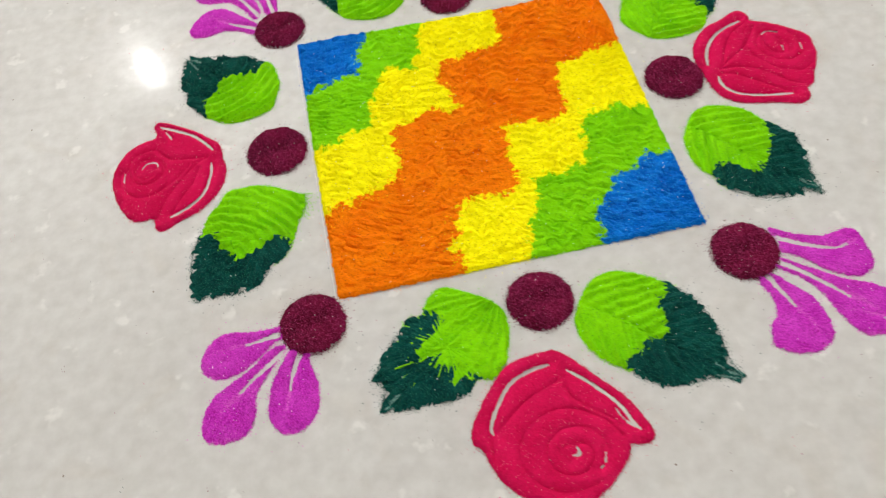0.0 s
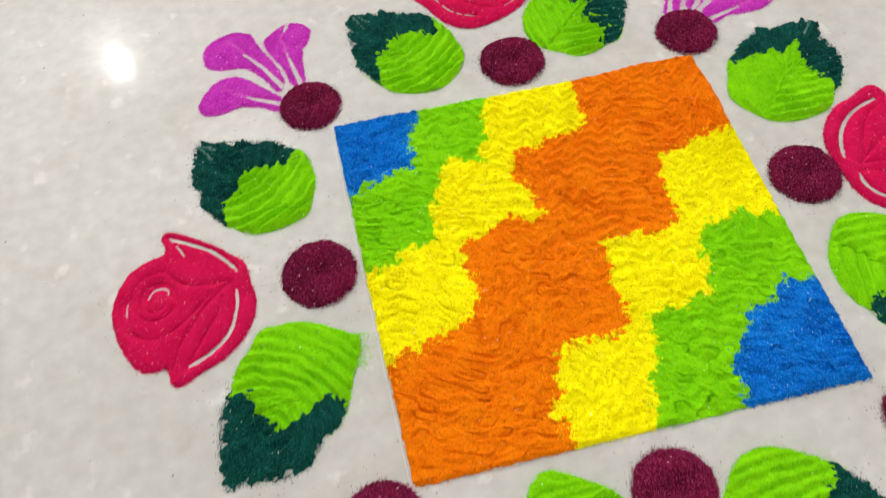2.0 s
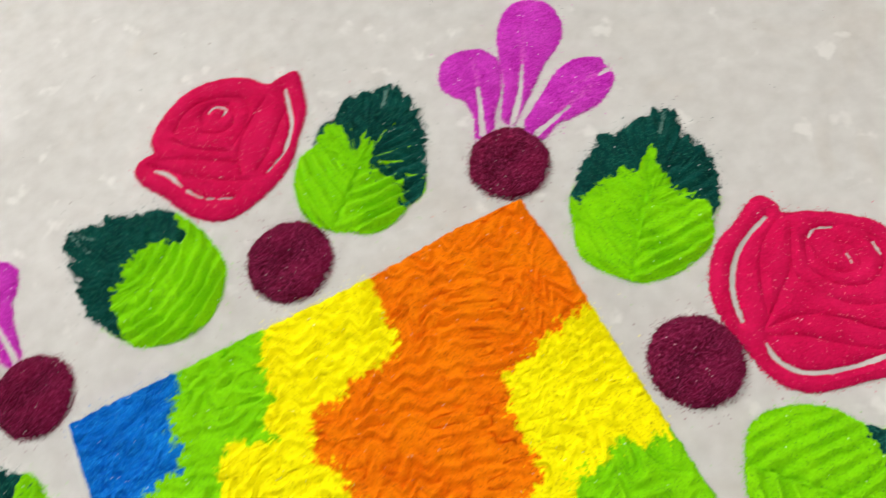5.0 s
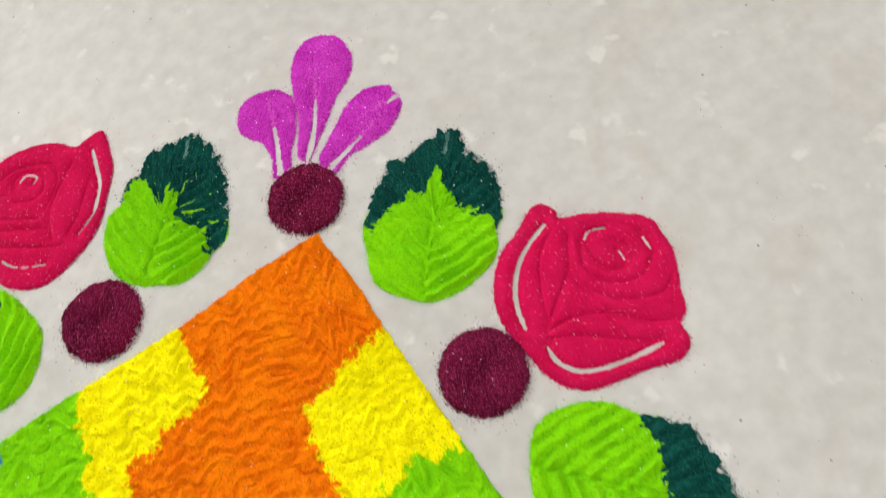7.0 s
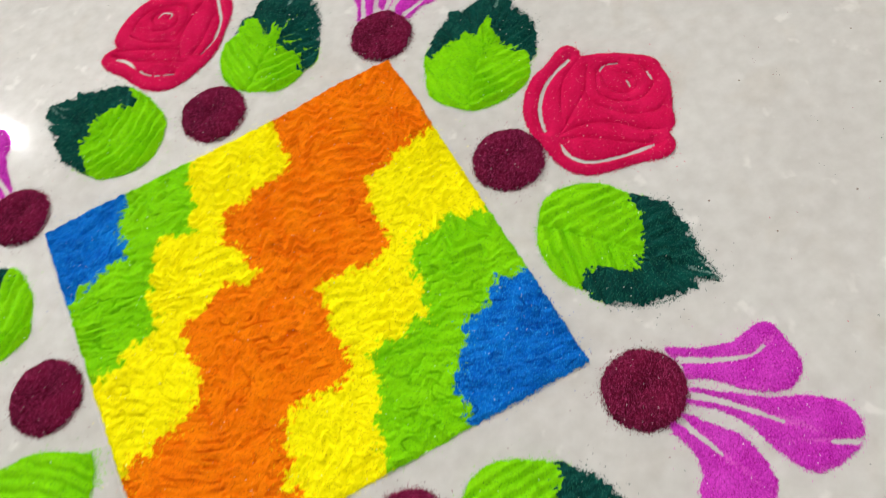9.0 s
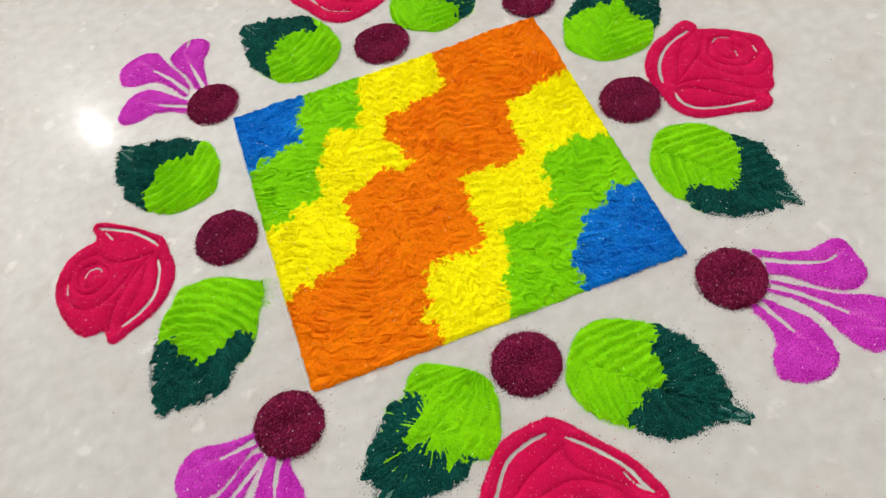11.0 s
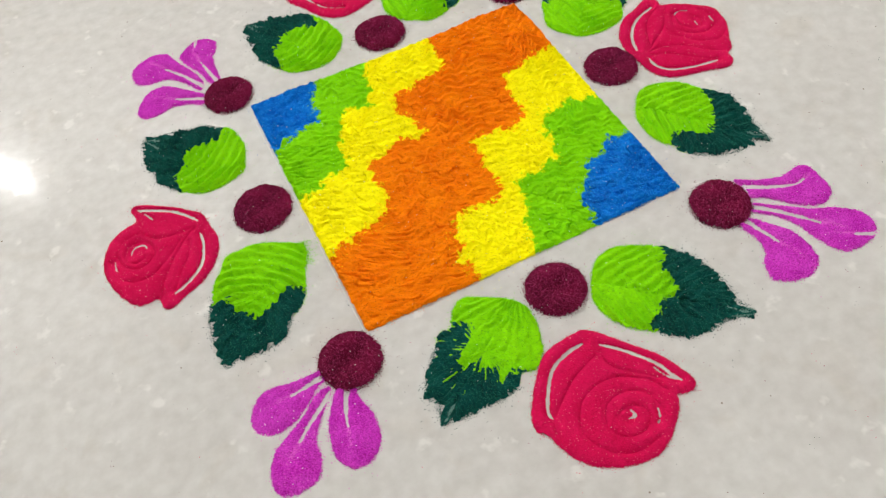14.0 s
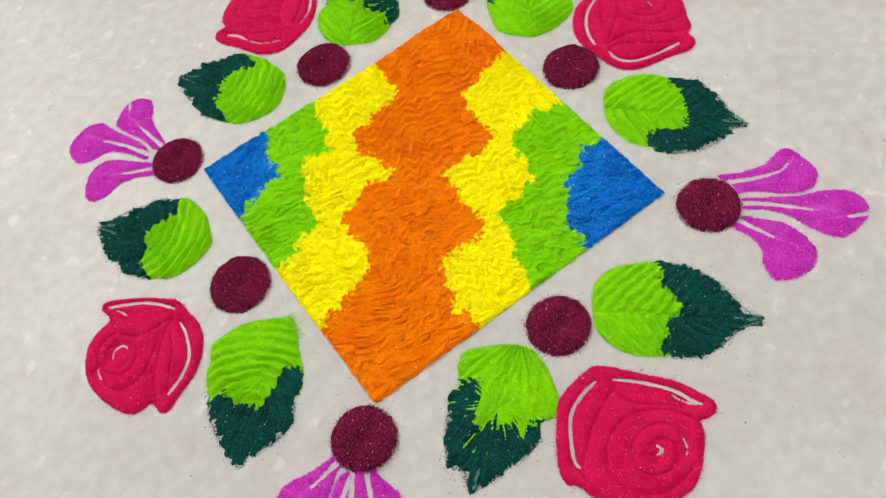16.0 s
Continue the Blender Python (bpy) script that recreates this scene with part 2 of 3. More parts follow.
# ---- room ----
X0, X1, Y0, Y1, TOP = -3.2, 2.8, -2.6, 6.4, 3.0
slab("floor", (X0, Y0, -0.05), (X1, Y1, 0.0), TILE, "polished warm grey vitrified tile floor with faint pale flecks", "floor")
slab("ceiling", (X0, Y0, TOP), (X1, Y1, TOP + 0.1), CEILING, "plain white ceiling", "ceiling")
slab("wall_west", (X0 - 0.15, Y0, 0), (X0, Y1, TOP), WALL, "plain pale painted wall", "wall")
slab("wall_east", (X1, Y0, 0), (X1 + 0.15, Y1, TOP), WALL, "plain pale painted wall", "wall")
slab("wall_north", (X0, Y1, 0), (X1, Y1 + 0.15, TOP), WALL, "plain pale painted wall", "wall")
slab("wall_south", (X0, Y0 - 0.15, 0), (X1, Y0, TOP), WALL, "plain pale painted wall", "wall")


def build_lamp(at, glow):
    lamp = new("main_or_fill_lamp")
    lamp.location = at
    tagged(lamp, "lit white globe lamp with an added light-blocking cap, the second one added fill", "lamp", "pendant lamps")
    bm = bmesh.new()
    bmesh.ops.create_uvsphere(bm, u_segments=32, v_segments=16, radius=LAMP_RADIUS)
    for face in bm.faces:
        face.smooth = True
    part("globe", bm, glow, lamp, "glowing white globe")
    # unseen cap, added to keep the globe's light off the ceiling
    bm = bmesh.new()
    bmesh.ops.create_uvsphere(bm, u_segments=32, v_segments=16, radius=LAMP_RADIUS * 1.06)
    bmesh.ops.delete(bm, geom=[v for v in bm.verts if v.co.z < -0.001], context="VERTS")
    bmesh.ops.solidify(bm, geom=bm.faces[:], thickness=0.002)
    part("cap", bm, FITTING, lamp, "added white cap that blocks upward light")
    bm = bmesh.new()
    rod = TOP - at[2] - LAMP_RADIUS - 0.03
    bmesh.ops.create_cone(bm, cap_ends=True, segments=16, radius1=0.008, radius2=0.008, depth=rod, matrix=Matrix.Translation((0, 0, TOP - at[2] - rod / 2)))
    part("rod", bm, FITTING, lamp)


build_lamp(LAMP, lit("lit_globe", LAMP_POWER))
# the weaker globe is invented fill, built like the first
build_lamp(FILL_LAMP, lit("fill_globe", FILL_POWER))

# ---- powder square ----
HALF = 0.150
CORNERS = ((-0.1487, -0.1493), (0.1539, -0.1515), (0.1496, 0.1471), (-0.1541, 0.1541))
# the far orange corner is heaped a little past the ruled lines
OUTLINE = ((-0.1496, -0.1494), CORNERS[1], (0.1527, 0.0650), (0.1540, 0.1050), (0.1508, 0.1485), (0.1100, 0.1508), (0.0480, 0.1482), CORNERS[3], (-0.1522, -0.0500))
LEFT_EDGES = (
    [(-82, 159), (-91, 133), (-97, 122), (-97, 96), (-111, 97), (-123, 90), (-137, 88), (-147, 83), (-152, 77), (-161, 75)],
    [(-23, 157), (-34, 131), (-35, 115), (-44, 98), (-43, 81), (-57, 88), (-65, 95), (-78, 88), (-84, 74), (-94, 56), (-94, 36), (-99, 22), (-114, 23), (-129, 16), (-137, 10), (-162, 12)],
    [(43, 157), (45, 127), (44, 110), (37, 96), (20, 94), (2, 89), (-20, 85), (-26, 65), (-19, 50), (-19, 32), (-11, 25), (-27, 22), (-40, 32), (-54, 22), (-71, 15), (-80, 12), (-81, -4), (-78, -23), (-80, -36), (-94, -47), (-106, -54), (-121, -53), (-129, -65), (-138, -56), (-157, -75)],
)
RIGHT_EDGES = (
    [(158, 71), (137, 65), (121, 62), (102, 56), (88, 56), (86, 38), (79, 27), (83, 0), (77, -9), (63, -11), (46, -7), (21, -9), (20, -25), (13, -39), (18, -58), (18, -70), (8, -80), (-9, -81), (-30, -82), (-41, -94), (-45, -106), (-42, -116), (-53, -118), (-54, -128), (-45, -133), (-48, -140), (-45, -158)],
    [(158, -15), (138, -17), (127, -9), (112, -13), (93, -14), (85, -31), (85, -47), (78, -73), (69, -66), (52, -74), (34, -72), (28, -95), (18, -111), (14, -128), (9, -148), (10, -159)],
    [(159, -77), (138, -76), (130, -69), (124, -77), (107, -86), (94, -87), (94, -97), (83, -108), (73, -122), (71, -133), (73, -142), (67, -145), (66, -160)],
)


def build_square():
    square = thing("powder_square", (0, 0), "square of blue, green, yellow and orange powder on tile", "rangoli")
    x, y, rng = sheet((-HALF - 0.007, -HALF - 0.007), (HALF + 0.007, HALF + 0.007), 0.0006, 11)
    d = depth(x, y, np.array(OUTLINE)) + 0.0008 + 0.0007 * cloudy(x, y, 0.004) + rng.uniform(-0.0005, 0.0005, x.shape)
    # short crumbly ridges left by the fingers
    lean = 0.24 + 0.12 * cloudy(x, y, 0.06, 9)
    u, v = x * np.cos(lean) - y * np.sin(lean), x * np.sin(lean) + y * np.cos(lean)
    bend = cloudy(x, y, 0.021, 1) + 0.9 * cloudy(x, y, 0.009, 2) + 0.35 * cloudy(x, y, 0.004, 20)
    zigzag = np.sin(2 * math.pi * u / 0.0195 + 3.6 * cloudy(x, y, 0.034, 14)) * (0.7 + 0.6 * cloudy(x, y, 0.04, 21))
    # the strokes are long on the far side and break into short dabs on the near side
    long = np.clip(0.45 + 1.8 * (x + y) + 0.6 * cloudy(x, y, 0.05, 22), 0.15, 1)
    wave = np.sin(2 * math.pi * v / 0.0096 + (2.8 - 1.5 * long) * bend + (1.8 + 1.4 * long) * zigzag)
    ridge = (np.abs(wave + 1) ** 1.5 / 1.4 - 1) * (0.35 + 0.65 * long + 0.5 * cloudy(x, y, 0.012, 10))
    lumps = 0.9 * cloudy(u * 0.7, v, 0.0062, 3) + 0.8 * cloudy(u * 0.6, v, 0.0034, 12) + 0.35 * cloudy(u * 0.8, v, 0.0017, 16)
    crease = np.exp(-(cloudy(u * 0.5, v, 0.0056, 13) / 0.12) ** 2) * np.clip(0.35 + 1.1 * cloudy(x, y, 0.009, 15), 0, 1)
    blue = np.clip((np.abs(x - y) - 0.215) / 0.02, 0, 1)
    ironed = blue * (x > 0)
    dab = 1.3 - 0.7 * long
    # a pinched ridge runs along the ruled edge
    border = np.exp(-((d - 0.0035) / 0.0018) ** 2) * (0.7 + 0.5 * cloudy(x, y, 0.02, 18)) - 0.8 * np.exp(-((d - 0.0075) / 0.0016) ** 2) * np.clip(0.4 + cloudy(x, y, 0.025, 19), 0, 1)
    rough = (1 + 0.5 * blue - 1.0 * ironed) * (0.00085 + 0.00040 * long) * ridge + (1 + 0.5 * blue) * dab * 0.00100 * lumps - dab * 0.0024 * crease + 0.0005 * cloudy(x, y, 0.014, 4) + 0.0008 * border
    z = heap_height(d, 0.0032, 0.0024) + np.clip(d / 0.003, 0, 1) * rough
    z += rng.uniform(-0.00020, 0.00020, x.shape) * (1 + blue)
    z = np.maximum(z, 0.0002)
    cx, cy = (x[:-1, :-1] + x[1:, 1:]) / 2, (y[:-1, :-1] + y[1:, 1:]) / 2
    wx = cx + 0.0036 * cloudy(cx, cy, 0.0065, 5) + 0.0034 * cloudy(cx * 0.6, cy, 0.0022, 6) + rng.normal(0, 0.0008, cx.shape)
    wy = cy + 0.0036 * cloudy(cx, cy, 0.0065, 7) + 0.0034 * cloudy(cx, cy * 0.6, 0.0022, 8) + rng.normal(0, 0.0008, cx.shape)
    stray = (rng.random(cx.shape) < 0.13) * np.where(cx + cy < -0.12, 0.010, 0.005)
    wx, wy = wx + stray * rng.uniform(-1, 1, cx.shape), wy + stray * rng.uniform(-1, 1, cx.shape)
    region = np.zeros(cx.shape, int)
    for far_corner, edges, sign in (((-0.3, 0.3), LEFT_EDGES, -1), ((0.3, -0.3), RIGHT_EDGES, 1)):
        for k, edge in enumerate(edges):
            line = curve(edge)
            poly = np.vstack([line, [(line[-1][0] + (far_corner[0] if sign < 0 else 0), line[-1][1] + (far_corner[1] if sign > 0 else 0))], [far_corner],
                              [(line[0][0] + (far_corner[0] if sign > 0 else 0), line[0][1] + (far_corner[1] if sign < 0 else 0))]])
            level = (3 - k) if sign < 0 else k + 1
            hit = inside(wx, wy, poly)
            if sign < 0:
                region[hit & ((region == 0) | (-region < level))] = -level
            else:
                region[hit] = level
    solid = corners(d > 0)
    for level, mat, name, label in ((-3, BLUE, "blue_patch", ""), (-2, LIME, "green_patch", ""), (-1, YELLOW, "yellow_patch", ""), (0, ORANGE, "orange_patch", "orange powder band with finger ridges"),
                                    (1, YELLOW, "yellow_patch", ""), (2, LIME, "green_patch", ""), (3, BLUE, "blue_patch", "")):
        relief(name, x, y, z, solid & (region == level), mat, square, label)
    lx, ly, lrng = sheet((-HALF - 0.0072, -HALF), (-HALF + 0.002, HALF + 0.003), 0.0005, 17)
    rule = np.array([CORNERS[0], CORNERS[3]]) - (0.0036, 0)
    ld = 0.0006 - distance(lx, ly, rule) + 0.0001 * cloudy(lx, ly, 0.004, 3)
    relief("chalk_line", lx, ly, np.where(ld > 0.0002, 0.0004, 0.0002), corners(ld > 0), CHALK, square, "thin white chalk guide line")
    # grains along each side, in the colour of the patch that they fell from
    marks = {"north": (-0.085, -0.030, 0.045), "east": (0.070, -0.012, -0.074), "south": (-0.048, 0.009, 0.066), "west": (0.075, 0.012, -0.070)}
    dyes = {"north": (BLUE, LIME, YELLOW, ORANGE), "east": (ORANGE, YELLOW, LIME, BLUE), "south": (ORANGE, YELLOW, LIME, BLUE), "west": (BLUE, LIME, YELLOW, ORANGE)}
    ends = {"north": (3, 2, 0), "east": (2, 1, 1), "south": (0, 1, 0), "west": (3, 0, 1)}
    for side, (a, b, axis) in ends.items():
        a, b = np.array(CORNERS[a]), np.array(CORNERS[b])
        stops = [0.0] + [(m - a[axis]) / (b[axis] - a[axis]) for m in marks[side]] + [1.0]
        for k, dye in enumerate(dyes[side]):
            run = np.array([a + (b - a) * q for q in np.linspace(stops[k], stops[k + 1], 8)])
            grains("spilled_powder", [run], dye, square, int(900 * (stops[k + 1] - stops[k])), 5 + 11 * k + len(side), 0.0011, 0.07)
    return square


# ---- dots ----


def dot_relief(parent, name, offset, size, seed, label=""):
    x, y, rng = sheet((offset[0] - size * 0.62, offset[1] - size * 0.62), (offset[0] + size * 0.62, offset[1] + size * 0.62), 0.0007, seed)
    u, v = x - offset[0], y - offset[1]
    r = np.hypot(u, v)
    d = size / 2 + 0.0004 - r + 0.0008 * cloudy(x, y, 0.006, seed) + 0.0006 * cloudy(x, y, 0.0022, seed + 1) + rng.uniform(-0.0006, 0.0006, x.shape)
    z = heap_height(d, 0.0092, 0.0052) - 0.0080 * np.exp(-(np.hypot(u - 0.001, v + 0.001) / (size * 0.21)) ** 2)
    z += (0.00075 * cloudy(x, y, 0.002, seed + 2) + 0.0007 * cloudy(x, y, 0.009, seed + 3) + rng.uniform(-0.0007, 0.0007, x.shape)) * np.clip(d / 0.002, 0, 1)
    z = np.maximum(z, 0.0002)
    ob = relief(name, x, y, z, corners(d > 0), MAROON, parent, label)
    ring = [np.array([(offset[0] + size / 2 * math.cos(a), offset[1] + size / 2 * math.sin(a)) for a in np.arange(0, 6.28, 0.2)])]
    grains("spilled_powder", ring, MAROON, parent, 1600, seed + 4, 0.0009, 0.07)
    return ob


# ---- petals ----


def petal_relief(parent, outline, slits, seed):
    line = curve(outline, True)
    lo, hi = line.min(0) - 0.004, line.max(0) + 0.004
    x, y, rng = sheet(lo, hi, STEP, seed)
    d = depth(x, y, line) + 0.0006 + 0.0005 * cloudy(x, y, 0.004, seed) + rng.uniform(-0.0005, 0.0005, x.shape)
    groove = np.zeros(x.shape)
    for s in slits:
        c = curve(s)
        q = distance(x, y, c)
        along = np.clip(np.hypot(x - c[-1][0], y - c[-1][1]) / max(np.linalg.norm(c[-1] - c[0]), 1e-6), 0, 1)
        d = np.minimum(d, q - 0.0004 - 0.0014 * along + 0.0004 * cloudy(x, y, 0.003, seed + 1))
        tip = c[-1] + (c[-1] - c[-2]) / np.linalg.norm(c[-1] - c[-2]) * 0.024
        beyond = distance(x, y, np.array([c[-1], tip]))
        fade = np.clip(1 - np.hypot(x - c[-1][0], y - c[-1][1]) / 0.026, 0, 1)
        groove = np.maximum(groove, np.maximum(0.75 * np.exp(-(q / 0.0021) ** 2), np.exp(-(beyond / 0.0022) ** 2) * (0.25 + 0.5 * fade)))
    z = heap_height(d, 0.0026, 0.0036) + (0.0004 * cloudy(x, y, 0.003, seed + 2) + rng.uniform(-0.00038, 0.00038, x.shape)) * np.clip(d / 0.0015, 0, 1)
    z = np.maximum(z, 0.0002)
    z -= 0.0007 * groove * np.clip(d / 0.002, 0, 1)
    z = np.maximum(z, 0.0002)
    # powder lies thin along the finger stroke and at the rim, so the tile pales it
    thin = np.maximum(groove, 0.75 * np.exp(-np.maximum(d, 0) / 0.0011)) + 0.16 * cloudy(x, y, 0.010, seed + 3) + 0.03
    pale = thin[:-1, :-1] > rng.uniform(0.12, 1.0, (x.shape[0] - 1, x.shape[1] - 1))
    solid = corners(d > 0)
    petal = relief("petal", x, y, z, solid & ~pale, MAGENTA, parent)
    relief("thin_powder", x, y, z, solid & pale, PALE_MAGENTA, petal, "thinly spread pale magenta powder")
    return line


FLOWERS = (
    dict(at=(-0.1727, -0.1669), size=0.053, tint="beside the orange corner",
         petals=[[(-25, 4), (-45, 4), (-67, 8), (-79, 4), (-88, -8), (-89, -20), (-79, -30), (-64, -30), (-47, -21), (-33, -10), (-25, -6)],
                 [(-24, -13), (-35, -14), (-51, -27), (-69, -37), (-82, -46), (-90, -62), (-88, -78), (-74, -83), (-59, -80), (-51, -69), (-48, -49), (-37, -33), (-25, -19)],
                 [(-18, -17), (-26, -26), (-36, -43), (-40, -60), (-39, -74), (-31, -85), (-19, -86), (-8, -79), (-2, -65), (-2, -49), (-6, -31), (-4, -19)]],
         slits=[[(-28, -3), (-54, -6)], [(-25, -19), (-48, -35), (-61, -46)], [(-11, -20), (-19, -37), (-23, -51)]]),
    dict(at=(0.1733, -0.1843), size=0.053, tint="beside the large blue corner",
         petals=[[(26, 16), (45, 5), (65, -1), (83, 1), (91, -4), (92, -20), (90, -34), (79, -42), (65, -40), (52, -30), (39, -16), (26, -6), (29, 1)],
                 [(23, -12), (39, -24), (61, -41), (82, -52), (95, -65), (97, -79), (90, -87), (82, -91), (63, -92), (53, -87), (46, -71), (41, -50), (31, -33), (16, -18)],
                 [(10, -23), (22, -37), (33, -52), (36, -68), (34, -84), (23, -93), (8, -94), (-3, -90), (-11, -82), (-7, -68), (2, -57), (3, -44), (0, -27)]],
         slits=[[(29, 5), (48, -6), (67, -14), (78, -13)], [(21, -16), (38, -32), (59, -57)], [(7, -25), (13, -43), (17, -56)], [(93, -90), (75, -80)]]),
    dict(at=(0.1577, 0.1752), size=0.052, tint="beside the far orange corner",
         petals=[[(-10, 27), (-4, 40), (-2, 55), (-8, 65), (-11, 77), (-3, 91), (10, 95), (23, 91), (31, 82), (31, 67), (22, 51), (12, 39), (3, 27)],
                 [(13, 33), (26, 54), (34, 76), (45, 97), (58, 109), (73, 109), (85, 97), (84, 77), (74, 64), (58, 55), (43, 43), (30, 33), (16, 23)],
                 [(22, 19), (40, 32), (61, 45), (77, 47), (91, 40), (91, 32), (92, 23), (86, 16), (72, 9), (54, 8), (40, 9), (27, 4)]],
         slits=[[(-4, 28), (4, 46), (10, 61)], [(17, 25), (33, 44), (45, 63)], [(26, 10), (43, 14), (55, 17)], [(94, 28), (84, 28)]]),
    dict(at=(-0.1697, 0.1821), size=0.052, tint="beside the small blue corner",
         petals=[[(-23, 16), (-37, 32), (-50, 46), (-60, 52), (-75, 50), (-87, 38), (-93, 25), (-88, 14), (-74, 12), (-58, 15), (-42, 11), (-25, 1)],
                 [(-18, 35), (-24, 57), (-36, 84), (-42, 100), (-55, 106), (-72, 102), (-83, 92), (-84, 72), (-72, 63), (-52, 60), (-37, 45), (-25, 24)],
                 [(-12, 28), (-17, 48), (-25, 66), (-31, 85), (-23, 95), (-13, 102), (0, 103), (11, 92), (10, 80), (2, 66), (0, 47), (-1, 29)]],
         slits=[[(-21, 8), (-43, 20), (-51, 25)], [(-20, 28), (-35, 56), (-50, 77)], [(-5, 29), (-9, 50), (-12, 66)], [(-6, 107), (-11, 95)]]),
)


def build_flower(spec, seed):
    flower = thing("powder_flower", spec["at"], "magenta powder petals and maroon dot " + spec["tint"], "rangoli flower", "corner flowers")
    lines = []
    for k, outline in enumerate(spec["petals"]):
        cuts = [spec["slits"][k]] + spec["slits"][3:]
        lines.append(petal_relief(flower, outline, cuts, seed + 10 * k))
    dot_relief(flower, "flower_centre", (0, 0), spec["size"], seed + 50, "maroon powder dot with a dimple")
    grains("spilled_powder", lines, PALE_MAGENTA, flower, 2600, seed + 60, 0.0008, 0.05)


# ---- leaves ----


def build_leaf(at, outline, edge, rib, scratches, seed, veins=1.0, strands=0.0, smudge=(), arcs=False, fan=False):
    leaf = thing("powder_leaf", at, "lime green powder leaf with a dark green jagged tip", "rangoli leaf", "leaves round the square")
    line = curve(outline, True)
    lo, hi = line.min(0) - 0.004, line.max(0) + 0.004
    x, y, rng = sheet(lo, hi, 0.0006, seed)
    rib_line = curve(rib)
    base, tip = rib_line[0], rib_line[-1]
    way = (tip - base) / np.linalg.norm(tip - base)
    across = np.array((-way[1], way[0]))
    s, p = (x - base[0]) * way[0] + (y - base[1]) * way[1], (x - base[0]) * across[0] + (y - base[1]) * across[1]
    length = np.linalg.norm(tip - base)
    ragged = np.clip(s / length, 0, 1)
    d = depth(x, y, line) + 0.0006 + (0.0004 + 0.0012 * ragged) * cloudy(x, y, 0.0045, seed) + (0.0003 + 0.0009 * ragged) * cloudy(x, y, 0.0017, seed + 1) + rng.uniform(-0.0006, 0.0006, x.shape)
    heart = base + way * length * 0.42
    ray = np.arctan2(y - heart[1], x - heart[0])
    d += np.clip(2.2 * ragged - 0.7, 0, 1) * (0.0034 * cloudy(ray * 0.034, 0 * ray, 0.0019, seed + 12) + 0.0014 * cloudy(ray * 0.034, 0 * ray, 0.0055, seed + 14) + 0.0022 * cloudy(ray * 0.034, 0 * ray, 0.0010, seed + 15))
    scrape = np.full(x.shape, 1.0)
    for k in range(scratches):
        a = tip - way * 0.002 + across * (k - (scratches - 1) / 2) * 0.002
        b = tip - way * (0.017 + 0.004 * (k % 2)) + across * (k - (scratches - 1) / 2) * 0.0085
        scrape = np.minimum(scrape, distance(x, y, np.array([a, b])) + 0.0006 * cloudy(x, y, 0.003, seed + k))
    # veins pressed in with a finger
    bent = s - 0.62 * np.abs(p) - 6.0 * p * p + 0.0010 * cloudy(x, y, 0.012, seed + 3)
    bent = bent + 0.0040 * (p > 0) + 0.0012 * cloudy(x, y, 0.007, seed + 9)
    if arcs:
        # round strokes about the dark tip instead of a feathered rib
        bent = 0.0017 * cloudy(x, y, 0.010, seed + 9) - np.hypot(0.8 * p + 0.004, s - length * 0.66)
    if fan:
        # fine strokes spread from the base of the blade
        bent = 0.0108 * 5.0 * np.arctan2(p, s + 0.012) + 0.0034 * cloudy(x, y, 0.008, seed + 9) + 0.0016 * cloudy(x, y, 0.0035, seed + 18)
    blade = np.clip(1.25 - 1.1 * s / length, 0.15, 1)
    vein = (1.1 if arcs else 0.6 if fan else 1.0) * np.cos(2 * math.pi * bent / (0.0084 if arcs else 0.0108)) * (0.75 + 0.5 * cloudy(x, y, 0.018, seed + 8)) * blade
    heart = base + way * length * 0.42
    ray, away = np.arctan2(y - heart[1], x - heart[0]), np.hypot(x - heart[0], y - heart[1])
    brush = (cloudy(ray * 0.034, away * 0.16, 0.0015, seed + 10) + 0.4 * cloudy(ray * 0.034, away * 0.4, 0.0045, seed + 13)) * (1 - blade)
    middle = (0.35 if arcs else 1.0) * np.exp(-(distance(x, y, rib_line) / 0.0016) ** 2)
    z = heap_height(d, 0.0027, 0.0030) + np.clip(d / 0.004, 0, 1) * (0.0022 * veins * vein - 0.0019 * middle * blade + 0.0028 * brush + 0.0006 * cloudy(x, y, 0.0030, seed + 4) + 0.0004 * cloudy(x, y, 0.008, seed + 11))
    z += rng.uniform(-0.00032, 0.00032, x.shape) * np.where(s > length * 0.5, 1.0, 0.55)
    z = np.maximum(z, 0.0002)
    cx, cy = (x[:-1, :-1] + x[1:, 1:]) / 2, (y[:-1, :-1] + y[1:, 1:]) / 2
    cp = (cx - base[0]) * across[0] + (cy - base[1]) * across[1]
    cs = (cx - base[0]) * way[0] + (cy - base[1]) * way[1]
    cray = np.arctan2(cy - heart[1], cx - heart[0])
    caway = np.hypot(cx - heart[0], cy - heart[1])
    streak = (0.0062 if strands else 0.0030) * cloudy(cray * 0.030, caway * 0.15, 0.0022, seed + 5) + (0.0 if strands else 0.0030) * cloudy(cx, cy, 0.0050, seed + 16) + 0.0024 * cloudy(cx, cy, 0.0021, seed + 17) + 0.0014 * cloudy(cx, cy, 0.0016, seed + 6) + rng.uniform(-0.0008, 0.0008, cx.shape)
    e = curve(edge)
    poly = np.vstack([e, [e[-1] + way * 0.15], [e[0] + way * 0.15]])
    dark = inside(cx + way[0] * streak, cy + way[1] * streak, poly)
    if strands:
        fade = np.clip(1.15 - caway / (length * 0.5), 0, 1)
        dark &= ~(cloudy(cray * 0.030, caway * 0.1, 0.0019, seed + 20) + 0.25 * cloudy(cx, cy, 0.0022, seed + 21) > 1.05 - strands * fade)
